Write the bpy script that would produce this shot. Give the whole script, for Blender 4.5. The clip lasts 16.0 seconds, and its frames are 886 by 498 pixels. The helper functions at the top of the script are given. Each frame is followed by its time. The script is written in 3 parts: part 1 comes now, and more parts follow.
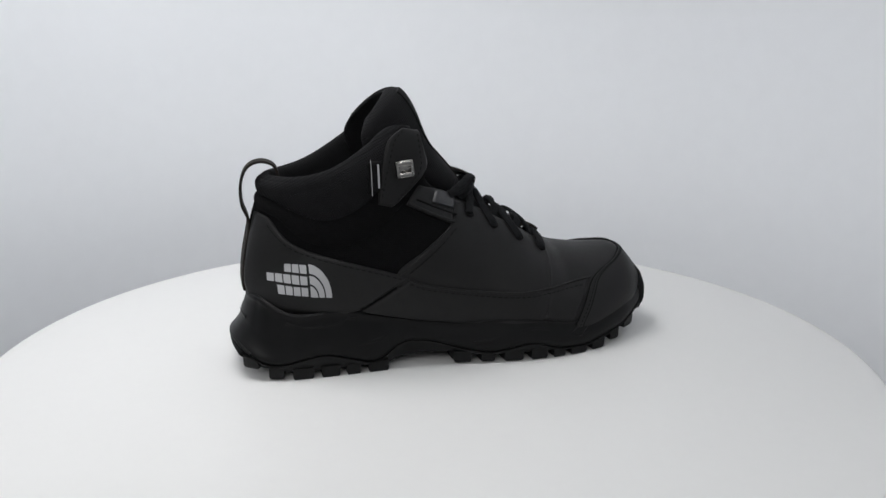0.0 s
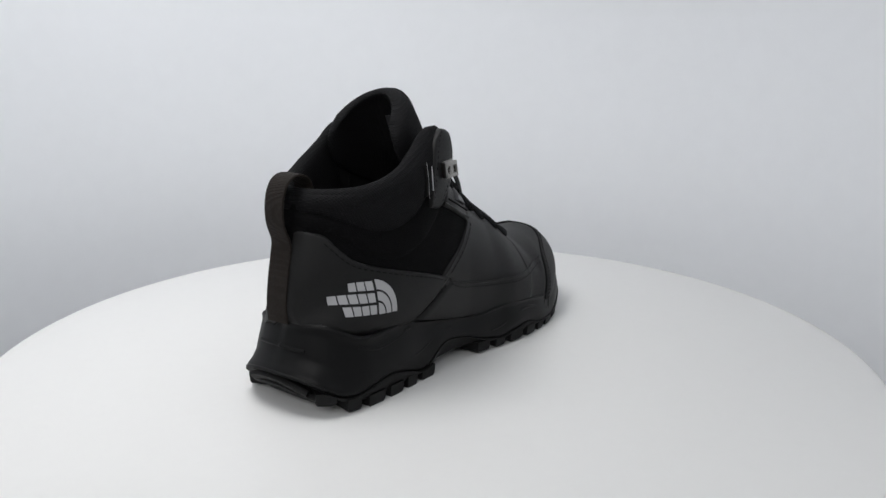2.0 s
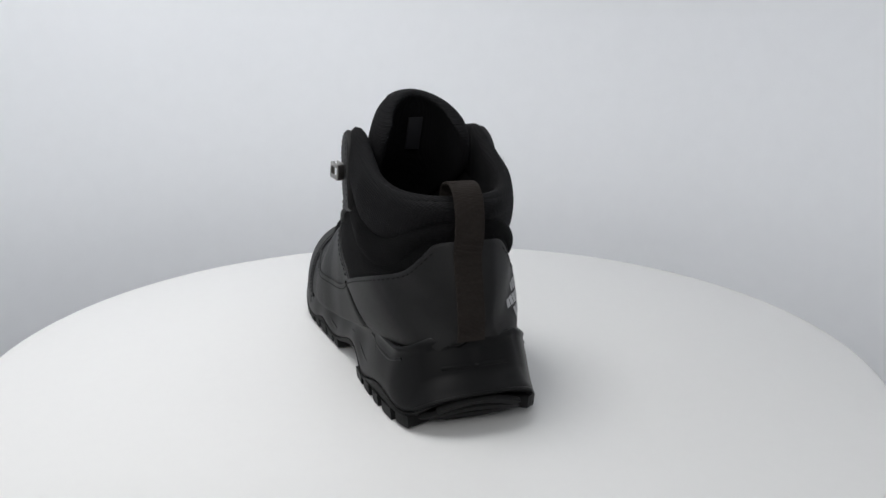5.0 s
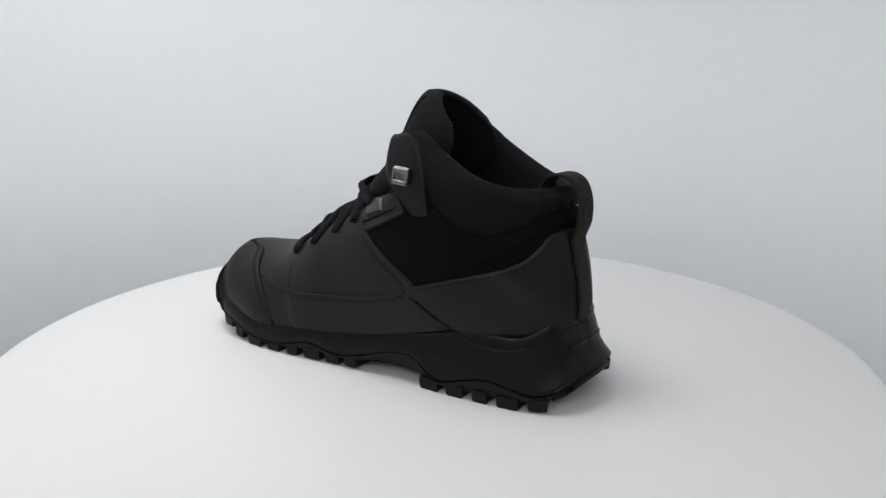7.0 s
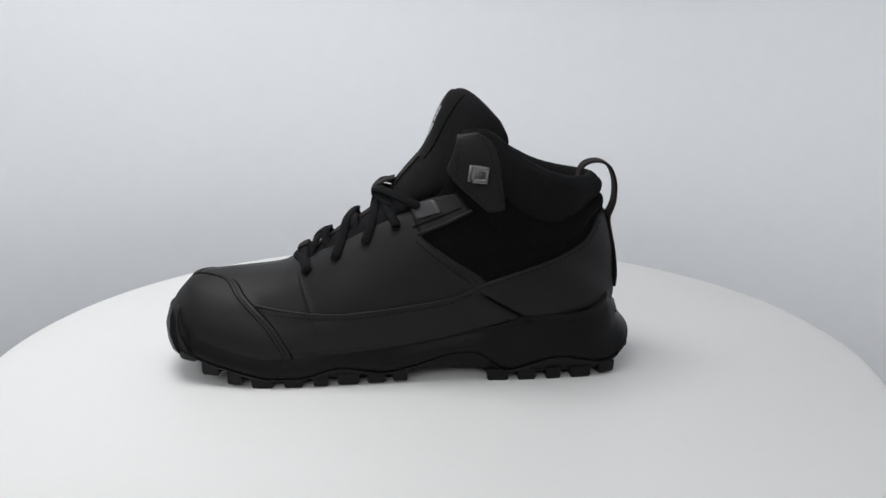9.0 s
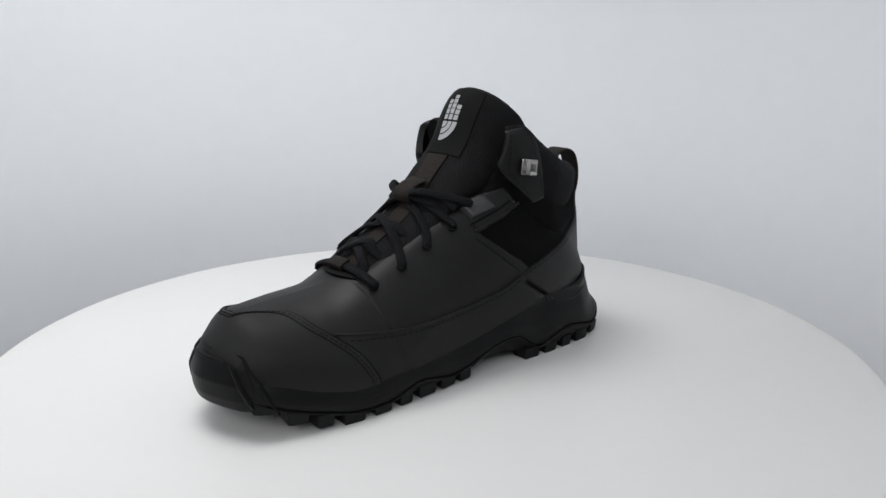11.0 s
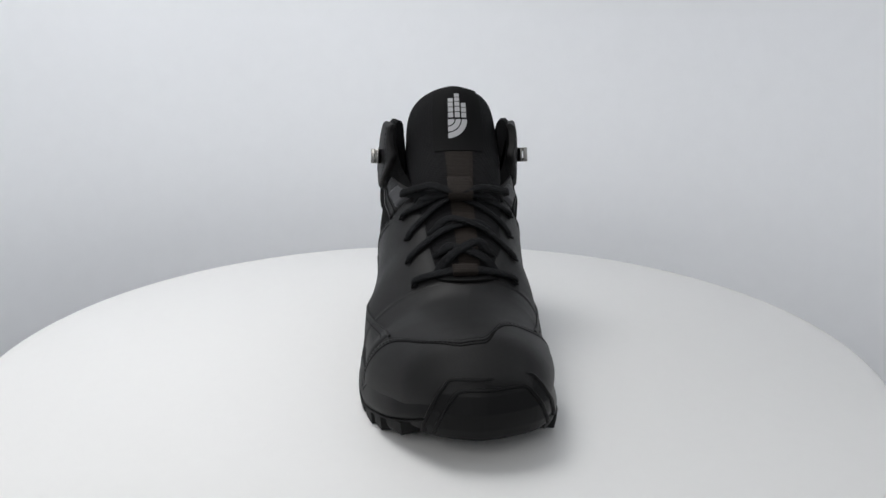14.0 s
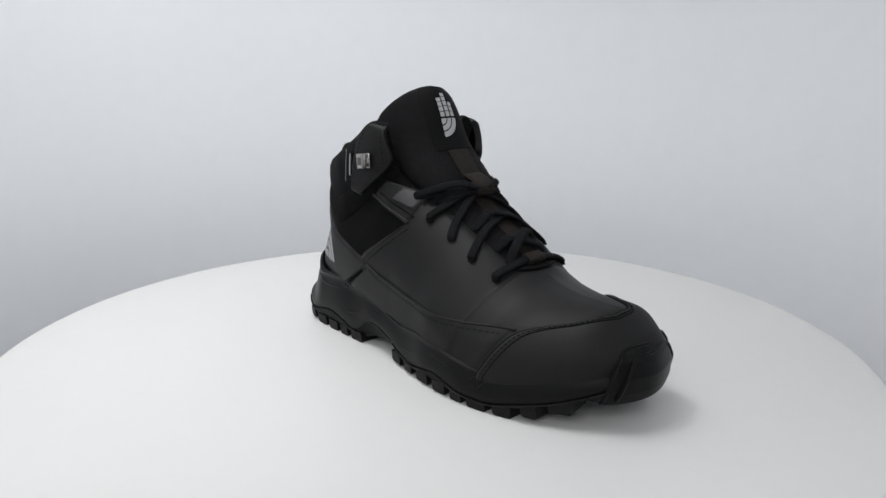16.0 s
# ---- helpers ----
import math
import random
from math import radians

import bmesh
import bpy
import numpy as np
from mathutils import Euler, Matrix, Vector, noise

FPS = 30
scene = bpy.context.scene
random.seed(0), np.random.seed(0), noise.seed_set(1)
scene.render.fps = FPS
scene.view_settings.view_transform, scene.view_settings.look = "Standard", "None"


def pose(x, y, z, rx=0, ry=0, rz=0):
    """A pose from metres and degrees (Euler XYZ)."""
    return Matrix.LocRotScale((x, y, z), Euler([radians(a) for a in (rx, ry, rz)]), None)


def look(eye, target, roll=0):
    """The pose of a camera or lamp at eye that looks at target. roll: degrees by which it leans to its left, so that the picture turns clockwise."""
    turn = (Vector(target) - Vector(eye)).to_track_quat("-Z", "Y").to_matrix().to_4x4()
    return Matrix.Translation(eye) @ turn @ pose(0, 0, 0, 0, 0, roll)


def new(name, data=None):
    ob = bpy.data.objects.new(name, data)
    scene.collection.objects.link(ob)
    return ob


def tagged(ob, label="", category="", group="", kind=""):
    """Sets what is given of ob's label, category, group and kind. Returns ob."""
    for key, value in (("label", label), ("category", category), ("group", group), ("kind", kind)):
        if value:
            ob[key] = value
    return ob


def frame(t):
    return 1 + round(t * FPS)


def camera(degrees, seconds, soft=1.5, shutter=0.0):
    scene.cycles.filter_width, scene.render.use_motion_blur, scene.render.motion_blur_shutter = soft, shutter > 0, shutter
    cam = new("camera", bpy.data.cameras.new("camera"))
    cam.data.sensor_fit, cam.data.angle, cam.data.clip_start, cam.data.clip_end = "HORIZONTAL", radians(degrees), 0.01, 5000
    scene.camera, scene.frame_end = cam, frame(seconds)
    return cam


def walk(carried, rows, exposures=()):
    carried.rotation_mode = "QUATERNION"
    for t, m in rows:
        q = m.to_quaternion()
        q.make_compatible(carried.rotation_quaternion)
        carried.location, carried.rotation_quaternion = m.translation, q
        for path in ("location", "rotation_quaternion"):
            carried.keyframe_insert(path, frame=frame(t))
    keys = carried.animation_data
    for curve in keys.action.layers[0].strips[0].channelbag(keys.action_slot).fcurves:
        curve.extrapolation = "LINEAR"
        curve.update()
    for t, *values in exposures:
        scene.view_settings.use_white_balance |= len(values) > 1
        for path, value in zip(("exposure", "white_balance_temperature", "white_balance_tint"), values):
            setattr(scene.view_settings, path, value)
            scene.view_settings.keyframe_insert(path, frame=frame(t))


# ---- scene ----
cam = camera(59.66, 16.0, soft=1.5)
EYE = pose(0, -0.52, 0.1997, 90 - 13.782, 0, -1.092)
walk(cam, [(0, EYE), (16.0, EYE)])

# ---- light: a pale room, softboxes overhead and at the left, three added unseen fills ----
world = bpy.data.worlds.new("studio")
scene.world = world
world.use_nodes = True
world.node_tree.nodes["Background"].inputs[0].default_value = (0.91, 0.95, 1.0, 1)
world.node_tree.nodes["Background"].inputs[1].default_value = 0.355


def area_lamp(name, eye, target, wide, high, watts, colour, spread=180):
    data = bpy.data.lights.new(name, "AREA")
    data.shape, data.size, data.size_y, data.energy, data.color = "RECTANGLE", wide, high, watts, colour
    data.spread = radians(spread)
    new(name, data).matrix_world = look(eye, target)


area_lamp("softbox_overhead", (-0.29, -0.02, 0.82), (-0.16, -0.02, 0), 0.42, 0.42, 1.45, (1.0, 0.99, 0.98), 95)
area_lamp("softbox_west", (-0.85, -0.45, 0.62), (0, 0, 0.05), 0.6, 0.6, 0.5, (1.0, 0.985, 0.97))
# invented fill from the right, brightens the left side of the backdrop
area_lamp("east_fill", (0.85, -0.35, 0.60), (0, 0, 0.1), 0.5, 0.6, 1.0, (0.96, 0.975, 1.0))
# unseen fill added behind the camera to lift the backdrop and the boot's front
area_lamp("front_fill", (-0.3, -1.1, 0.75), (0.0, 0.2, 0.1), 1.0, 0.4, 4.3, (1.0, 0.985, 0.965))
# added fill with no known source, aimed at the backdrop's left part
area_lamp("backdrop_fill", (-0.05, -0.05, 0.8), (-0.4, 0.3, 0.1), 0.4, 0.25, 0.45, (0.96, 0.98, 1.0), 100)
scene.view_settings.exposure = 0.0


# ---- materials ----
def material(name, colour, rough=0.5, metal=0.0, spread=0.12, scale=400.0, bump=0.15, depth=0.0004, voronoi=False,
             sheen=0.0, large=12.0, spec=0.5):
    """Two scales of tone, one scale of relief."""
    m = bpy.data.materials.new(name)
    m.use_nodes = True
    n, l = m.node_tree.nodes, m.node_tree.links
    b = n["Principled BSDF"]
    b.inputs["Metallic"].default_value, b.inputs["Specular IOR Level"].default_value = metal, spec
    b.inputs["Sheen Weight"].default_value = sheen
    co = n.new("ShaderNodeTexCoord")
    fine = n.new("ShaderNodeTexVoronoi" if voronoi else "ShaderNodeTexNoise")
    fine.inputs["Scale"].default_value = scale
    wide = n.new("ShaderNodeTexNoise")
    wide.inputs["Scale"].default_value, wide.inputs["Detail"].default_value = large, 5.0
    l.new(co.outputs["Object"], fine.inputs["Vector"])
    l.new(co.outputs["Object"], wide.inputs["Vector"])
    height = fine.outputs["Distance" if voronoi else "Fac"]
    mix = n.new("ShaderNodeMath")
    mix.operation = "ADD"
    l.new(height, mix.inputs[0])
    l.new(wide.outputs["Fac"], mix.inputs[1])
    ramp = n.new("ShaderNodeMapRange")
    ramp.inputs["From Min"].default_value, ramp.inputs["From Max"].default_value = 0.5, 1.5
    ramp.inputs["To Min"].default_value, ramp.inputs["To Max"].default_value = 1 - spread, 1 + spread
    l.new(mix.outputs[0], ramp.inputs["Value"])
    tone = n.new("ShaderNodeVectorMath")
    tone.operation = "SCALE"
    tone.inputs[0].default_value = colour
    l.new(ramp.outputs[0], tone.inputs["Scale"])
    l.new(tone.outputs[0], b.inputs["Base Color"])
    r = n.new("ShaderNodeMapRange")
    r.inputs["From Min"].default_value, r.inputs["From Max"].default_value = 0.3, 0.7
    r.inputs["To Min"].default_value, r.inputs["To Max"].default_value = max(rough - 0.07, 0), min(rough + 0.07, 1)
    l.new(wide.outputs["Fac"], r.inputs["Value"])
    l.new(r.outputs[0], b.inputs["Roughness"])
    if bump:
        bm = n.new("ShaderNodeBump")
        bm.inputs["Strength"].default_value, bm.inputs["Distance"].default_value = bump, depth
        l.new(height, bm.inputs["Height"])
        l.new(bm.outputs[0], b.inputs["Normal"])
    return m


def woven(name, colour, thread=1100.0, rough=0.85, bump=0.5, spread=0.35, turn=0.0):
    """Cloth: crossing threads in the thing's own space."""
    m = material(name, colour, rough, spread=spread, scale=700, bump=0, sheen=0.0, spec=0.12)
    n, l = m.node_tree.nodes, m.node_tree.links
    b = n["Principled BSDF"]
    co = n.new("ShaderNodeTexCoord")
    mp = n.new("ShaderNodeMapping")
    mp.inputs["Rotation"].default_value = (0, turn, 0)
    l.new(co.outputs["Object"], mp.inputs["Vector"])
    waves = []
    for axis in ("X", "Z"):
        w = n.new("ShaderNodeTexWave")
        w.bands_direction, w.inputs["Scale"].default_value = axis, thread / 6.28
        w.inputs["Distortion"].default_value = 0.4
        l.new(mp.outputs[0], w.inputs["Vector"])
        waves.append(w)
    mul = n.new("ShaderNodeMath")
    mul.operation = "MULTIPLY"
    l.new(waves[0].outputs["Fac"], mul.inputs[0])
    l.new(waves[1].outputs["Fac"], mul.inputs[1])
    bm = n.new("ShaderNodeBump")
    bm.inputs["Strength"].default_value, bm.inputs["Distance"].default_value = bump, 0.0004
    l.new(mul.outputs[0], bm.inputs["Height"])
    l.new(bm.outputs[0], b.inputs["Normal"])
    return m


LEATHER = material("black_leather", (0.0072, 0.0071, 0.0073), 0.52, spec=0.22, scale=1500, bump=0.22, depth=0.0003, voronoi=True, spread=0.3)
RUBBER = material("black_rubber", (0.0042, 0.0042, 0.0045), 0.42, spec=0.14, scale=900, bump=0.08, spread=0.18)
OUTSOLE = material("outsole_rubber", (0.0055, 0.0055, 0.0057), 0.58, spec=0.17, scale=700, bump=0.12, spread=0.2)
KNIT = woven("black_knit", (0.0022, 0.0022, 0.0025), 1400, 0.97, 0.5)
MESH = woven("black_ripstop", (0.0055, 0.0055, 0.0062), 1500, 0.8, 0.9, turn=0.5)
LINING = material("lining_fleece", (0.008, 0.008, 0.009), 0.95, scale=900, bump=0.4, spec=0.15)
WEBBING = woven("brown_black_webbing", (0.017, 0.0135, 0.0115), 2600, 0.7, 0.8)
CORD = woven("lace_weave", (0.0062, 0.0066, 0.0076), 3000, 0.75, 1.0, spread=0.8, turn=0.7)
THREAD = material("stitching_thread", (0.0035, 0.0035, 0.0038), 0.8, spec=0.1, scale=2500, bump=0.1)
STEEL = material("brushed_steel", (0.36, 0.35, 0.335), 0.3, 1.0, scale=800, bump=0.03, spread=0.06)
SILVER = material("silver_print", (0.34, 0.34, 0.35), 0.5, 0.0, scale=1600, bump=0.08, spread=0.05)
PATCH = material("smooth_patch", (0.004, 0.004, 0.0043), 0.7, spec=0.09, scale=1800, bump=0.1)
GREY = material("grey_webbing", (0.02, 0.02, 0.023), 0.5, scale=1500, bump=0.3, spread=0.3)
ACRYLIC = material("white_acrylic", (0.665, 0.665, 0.66), 0.42, scale=120, bump=0.02, spread=0.012, large=5, spec=0.3)
PAPER = material("white_backdrop", (0.905, 0.92, 0.945), 0.9, scale=60, bump=0.03, spread=0.015, large=3, spec=0.1)
# grey for the unseen slab, dark to keep bounce off the lower backdrop
DIM_FLOOR = material("bounce_dimming_grey", (0.2, 0.2, 0.21), 0.8, scale=60, bump=0.05, spread=0.06)


# ---- mesh helpers ----
def link(name, verts, faces, mat, parent=None, label="", smooth=True):
    me = bpy.data.meshes.new(name)
    me.from_pydata([tuple(map(float, v)) for v in verts], [], [tuple(map(int, f)) for f in faces])
    bm = bmesh.new()
    bm.from_mesh(me)
    bmesh.ops.remove_doubles(bm, verts=bm.verts, dist=1e-6)
    bmesh.ops.recalc_face_normals(bm, faces=bm.faces)
    bm.to_mesh(me)
    bm.free()
    me.materials.append(mat)
    if smooth:
        me.shade_smooth()
        me.set_sharp_from_angle(angle=radians(50))
    ob = new(name, me)
    if parent:
        ob.parent = parent
    if label:
        ob["label"] = label
    return ob


def grid_faces(a, b, close=False):
    """Quads of a grid of a rows by b columns; close joins the last row to the first."""
    i, j = np.meshgrid(np.arange(a if close else a - 1), np.arange(b - 1), indexing="ij")
    i, j = i.ravel(), j.ravel()
    k = (i + 1) % a
    return np.stack([i * b + j, k * b + j, k * b + j + 1, i * b + j + 1], 1).tolist()


def spline(pts, n, closed=False):
    """n points along a Catmull-Rom curve, evenly spaced by length."""
    p = np.array(pts, float)
    p = np.vstack([p[-1], p, p[:2]]) if closed else np.vstack([2 * p[0] - p[1], p, 2 * p[-1] - p[-2]])
    out = []
    for k in range(1, len(p) - 2):
        t = np.linspace(0, 1, 24, endpoint=False)[:, None]
        a, b, c, d = p[k - 1], p[k], p[k + 1], p[k + 2]
        out.append(0.5 * (2 * b + (c - a) * t + (2 * a - 5 * b + 4 * c - d) * t ** 2 + (3 * b - a - 3 * c + d) * t ** 3))
    out = np.vstack(out + [p[-2:-1]])
    s = np.r_[0, np.cumsum(np.linalg.norm(np.diff(out, axis=0), axis=1))]
    w = np.linspace(0, s[-1], n, endpoint=not closed)
    return np.stack([np.interp(w, s, out[:, i]) for i in range(out.shape[1])], 1)


def sweep(path, normals, wide, thick, sides=10, power=2.6, taper=False):
    """A flat band of rounded section along a path; normals point out of its flat face."""
    path, normals = np.array(path, float), np.array(normals, float)
    tan = np.gradient(path, axis=0)
    tan /= np.linalg.norm(tan, axis=1)[:, None] + 1e-12
    side = np.cross(tan, normals)
    side /= np.linalg.norm(side, axis=1)[:, None] + 1e-12
    up = np.cross(side, tan)
    verts = []
    for k, p in enumerate(path):
        for a in np.linspace(0, 2 * np.pi, sides, endpoint=False):
            c, s = np.cos(a), np.sin(a)
            e = 2 / power
            verts.append(p + side[k] * wide / 2 * np.sign(c) * abs(c) ** e + up[k] * thick / 2 * np.sign(s) * abs(s) ** e)
    n, faces = len(path), []
    for k in range(n - 1):
        for j in range(sides):
            q = (j + 1) % sides
            faces.append((k * sides + j, k * sides + q, (k + 1) * sides + q, (k + 1) * sides + j))
    faces += [tuple(range(sides)), tuple((n - 1) * sides + j for j in range(sides))]
    return verts, faces


def box(lo, hi, bevel=0.0):
    bm = bmesh.new()
    bmesh.ops.create_cube(bm, size=1)
    lo, hi = np.array(lo, float), np.array(hi, float)
    for v in bm.verts:
        v.co = Vector((lo + hi) / 2 + np.array(v.co) * (hi - lo))
    if bevel:
        bmesh.ops.bevel(bm, geom=bm.edges[:], offset=bevel, segments=2, affect="EDGES", profile=0.5)
    verts, faces = [tuple(v.co) for v in bm.verts], [[v.index for v in f.verts] for f in bm.faces]
    bm.free()
    return verts, faces


# ---- setting ----
def lathe(name, profile, mat, n=160, parent=None, label="", arc=(0, 360), smooth=True):
    full = arc[1] - arc[0] == 360
    angles = np.radians(np.linspace(arc[0], arc[1], n, endpoint=not full))
    pr = np.array(profile, float)
    verts = [(r * np.cos(a), r * np.sin(a), z) for a in angles for r, z in pr]
    return link(name, verts, grid_faces(n, len(pr), full), mat, parent, label, smooth)


def setting():
    back = lathe("backdrop", [(0.44, 1.1), (0.44, 0.5), (0.44, 0.2), (0.44, 0.0), (0.44, -0.249)], PAPER, 160, arc=(-25, 205))
    outer = lathe("backdrop_shell", [(0.446, -0.249), (0.446, 1.1)], PAPER, 160, arc=(-25, 205))
    bm = bmesh.new()
    bm.from_mesh(back.data)
    bm.from_mesh(outer.data)
    bm.to_mesh(back.data)
    bm.free()
    bpy.data.objects.remove(outer)
    tagged(back, "seamless white paper backdrop curved round the turntable", "backdrop", kind="structure")
    # added out of view: its dark top shades the gap behind the disc
    fl = link("floor", *box((-3, -3, -0.45), (3, 3, -0.25)), DIM_FLOOR, smooth=False)
    tagged(fl, "unseen dark grey slab added to cut bounce light below the disc", "floor", kind="structure")


def turntable():
    base = new("turntable")
    base.location = (0.0013, 0.0111, 0)
    tagged(base, "round glossy white turntable disc carrying a boot", "turntable")
    lathe("disc", [(0.0005, 0), (0.15, 0), (0.29, 0), (0.2975, 0), (0.2995, -0.0008), (0.3003, -0.003), (0.3003, -0.015),
                   (0.2995, -0.0175), (0.297, -0.018), (0.001, -0.018)], ACRYLIC, 200, base)
    lathe("base_drum", [(0.13, -0.018), (0.13, -0.22), (0.135, -0.225), (0.135, -0.239), (0.001, -0.239)], ACRYLIC, 64, base)
    return base


# ---- the boot: side view in millimetres, x to the toe, z up, y to the inner side ----
MM = 0.000954
SHIFT = 18.0


def mm(p):
    p = np.array(p, float)
    return (p + np.array([0, SHIFT, 0])) * MM


# top line (x, z), bottom line (x, z), half gap, half width, place of the widest, half width at the bottom
ROWS_TOE = [(176.5, 40, 174.5, 30, 0, 12, 0.7, 12), (174.5, 49, 168.5, 29, 0, 25, 0.75, 25), (168.5, 57, 159.5, 28, 0, 34.5, 0.97, 34.5),
            (159.5, 64.5, 148, 26, 0, 41.5, 0.97, 41.5), (145, 66, 132, 24, 0, 48, 0.97, 48), (125, 67.5, 110, 20, 0, 54.5, 0.97, 54.5),
            (104, 71, 90, 20, 0, 55, 0.93, 55), (91, 77, 72, 22, 0, 55, 0.86, 55)]
ROWS_THROAT = [(86, 77, 66, 22, 17, 56, 0.79, 56), (66, 88, 45, 24, 21, 55, 0.7, 54.5), (45, 99, 22, 26, 23, 51.5, 0.65, 50),
               (25, 110, -2, 30, 24, 50.5, 0.6, 47), (10, 118, -28, 36, 26, 50.5, 0.55, 46)]
ROWS_SHAFT = [(0, 123, -60, 42, 30, 51, 0.5, 43), (-6, 128, -95, 42, 33, 49.5, 0.44, 34), (-9, 133, -122, 44, 36, 48.5, 0.4, 20),
              (-11, 139, -131, 58, 38, 48, 0.38, 0), (-12, 145, -129, 80, 39, 48, 0.4, 0), (-13, 152, -124, 102, 40, 47.5, 0.42, 0),
              (-15, 159, -119, 119, 40, 46.5, 0.45, 0), (-19, 164, -115, 131.5, 39, 45, 0.45, 0)]
ROWS = np.array(ROWS_TOE + ROWS_THROAT + ROWS_SHAFT, float)
NR = len(ROWS)


def row_at(s):
    """The section table at a running row number; the throat's front edge stays sharp."""
    s = np.clip(np.asarray(s, float), 0, NR - 1)
    k = np.minimum(s.astype(int), NR - 2)
    t = (s - k)[..., None]
    a, b, c, d = ROWS[np.maximum(k - 1, 0)], ROWS[k], ROWS[k + 1], ROWS[np.minimum(k + 2, NR - 1)]
    out = 0.5 * (2 * b + (c - a) * t + (2 * a - 5 * b + 4 * c - d) * t ** 2 + (3 * b - a - 3 * c + d) * t ** 3)
    out[..., 4] = (b + (c - b) * t)[..., 4]
    return out


def centre_line(x):
    return np.interp(x, [-130, 0, 50, 100, 130, 155, 180], [-1.5, -2.5, -6.5, -7, -5, -3, 0.5])


def bare(s, u, side):
    """A point of the upper: s along the rows, u from the top line (0) to the bottom or heel (1), side -1 outer, 1 inner."""
    s, u = np.broadcast_arrays(np.asarray(s, float), np.asarray(u, float))
    r = row_at(s)
    nx, nz, fx, fz, g, w, um, wf = np.moveaxis(r, -1, 0)
    x, z = nx + (fx - nx) * u, nz + (fz - nz) * u
    edge = np.clip((s - (NR - 5)) / 4, 0, 1) ** 1.5
    z = z + edge * np.where(u < 0.28, 4.5 * np.sin(np.pi * u / 0.28), -7.0 * np.sin(np.pi * (u - 0.28) / 0.72))
    a = np.clip(u / um, 0, 1)
    p = np.interp(s, [0, 6.5, 7.3, 8, 10, 11, 13], [1.95, 1.95, 1.9, 1.55, 1.55, 1.75, 2.1])
    up = g + (w - g) * (1 - (1 - a) ** p) ** (1 / p)
    b = np.clip((u - um) / (1 - um), 0, 1)
    q, r2 = np.interp(s, [13, 15, 19, 20], [1.9, 1.15, 1.2, 1.6]), np.interp(s, [13, 15, 19, 20], [1.9, 1.9, 1.9, 2.0])
    down = wf + (w - wf) * (1 - b ** q) ** (1 / r2)
    y = np.where(u < um, up, down)
    # the toe ends blunt: the line of the vamp is a little rounder there
    return np.stack([x, y * side + centre_line(x) * np.where(x > 130, 1.0, np.clip(u / 0.6 + np.clip((x - 100) / 30, 0, 1), 0, 1)), z], -1)


def upper(s, u, side, off=0.0):
    """The same, pushed outward by off millimetres."""
    s, u = np.broadcast_arrays(np.asarray(s, float), np.asarray(u, float))
    u = np.clip(u, 0, 1)
    e = 0.02
    s0, s1 = np.clip(s - e * 2, 0, NR - 1), np.clip(s + e * 2, 0, NR - 1)
    eu = np.clip(u * 0.5, 0.0005, e)
    u0, u1 = np.clip(u - eu, 0.0, 1), np.clip(u + eu, 0, 0.995)
    ds, du = bare(s1, u, side) - bare(s0, u, side), bare(s, u1, side) - bare(s, u0, side)
    n = np.cross(ds, du)
    n = n / (np.linalg.norm(n, axis=-1, keepdims=True) + 1e-9)
    p = bare(s, u, side)
    flip = np.sign((n * (p - inner(p))).sum(-1))
    n = n * flip[..., None]
    n[..., 1] *= np.where((u < 1e-6) & (row_at(s)[..., 4] < 0.5), 0.0, 1.0)
    n = n / (np.linalg.norm(n, axis=-1, keepdims=True) + 1e-9)
    return p + n * np.asarray(off, float)[..., None] if np.ndim(off) else p + n * off


def inner(p):
    """A point of the foot inside, from which the surface points away."""
    x = np.clip(p[..., 0], -70, 120)
    z = np.where(p[..., 0] > 20, 30.0, np.clip(p[..., 2] - 5, 30, 150))
    return np.stack([x, p[..., 1] * 0, z], -1)


_S, _U = np.meshgrid(np.linspace(0, NR - 1, 420), np.linspace(0, 1, 260), indexing="ij")
_P = bare(_S, _U, 1)


def at(x, z):
    """The (s, u) whose side view is (x, z)."""
    k = np.argmin((_P[..., 0] - x) ** 2 + (_P[..., 2] - z) ** 2)
    q = np.array([_S.flat[k], _U.flat[k]])
    for _ in range(4):
        p = bare(q[0], q[1], 1)[[0, 2]]
        js = (bare(q[0] + 0.01, q[1], 1)[[0, 2]] - bare(q[0] - 0.01, q[1], 1)[[0, 2]]) / 0.02
        ju = (bare(q[0], q[1] + 0.004, 1)[[0, 2]] - bare(q[0], q[1] - 0.004, 1)[[0, 2]]) / 0.008
        j = np.stack([js, ju], 1)
        if abs(np.linalg.det(j)) < 1e-3:
            break
        q = q + np.clip(np.linalg.solve(j, np.array([x, z]) - p), -0.05, 0.05)
        q = np.clip(q, [0, 0], [NR - 1, 1])
    return q


def curve_on(pts, n):
    """A curve of the side view as n points (s, u)."""
    return np.array([at(x, z) for x, z in spline(pts, n)])


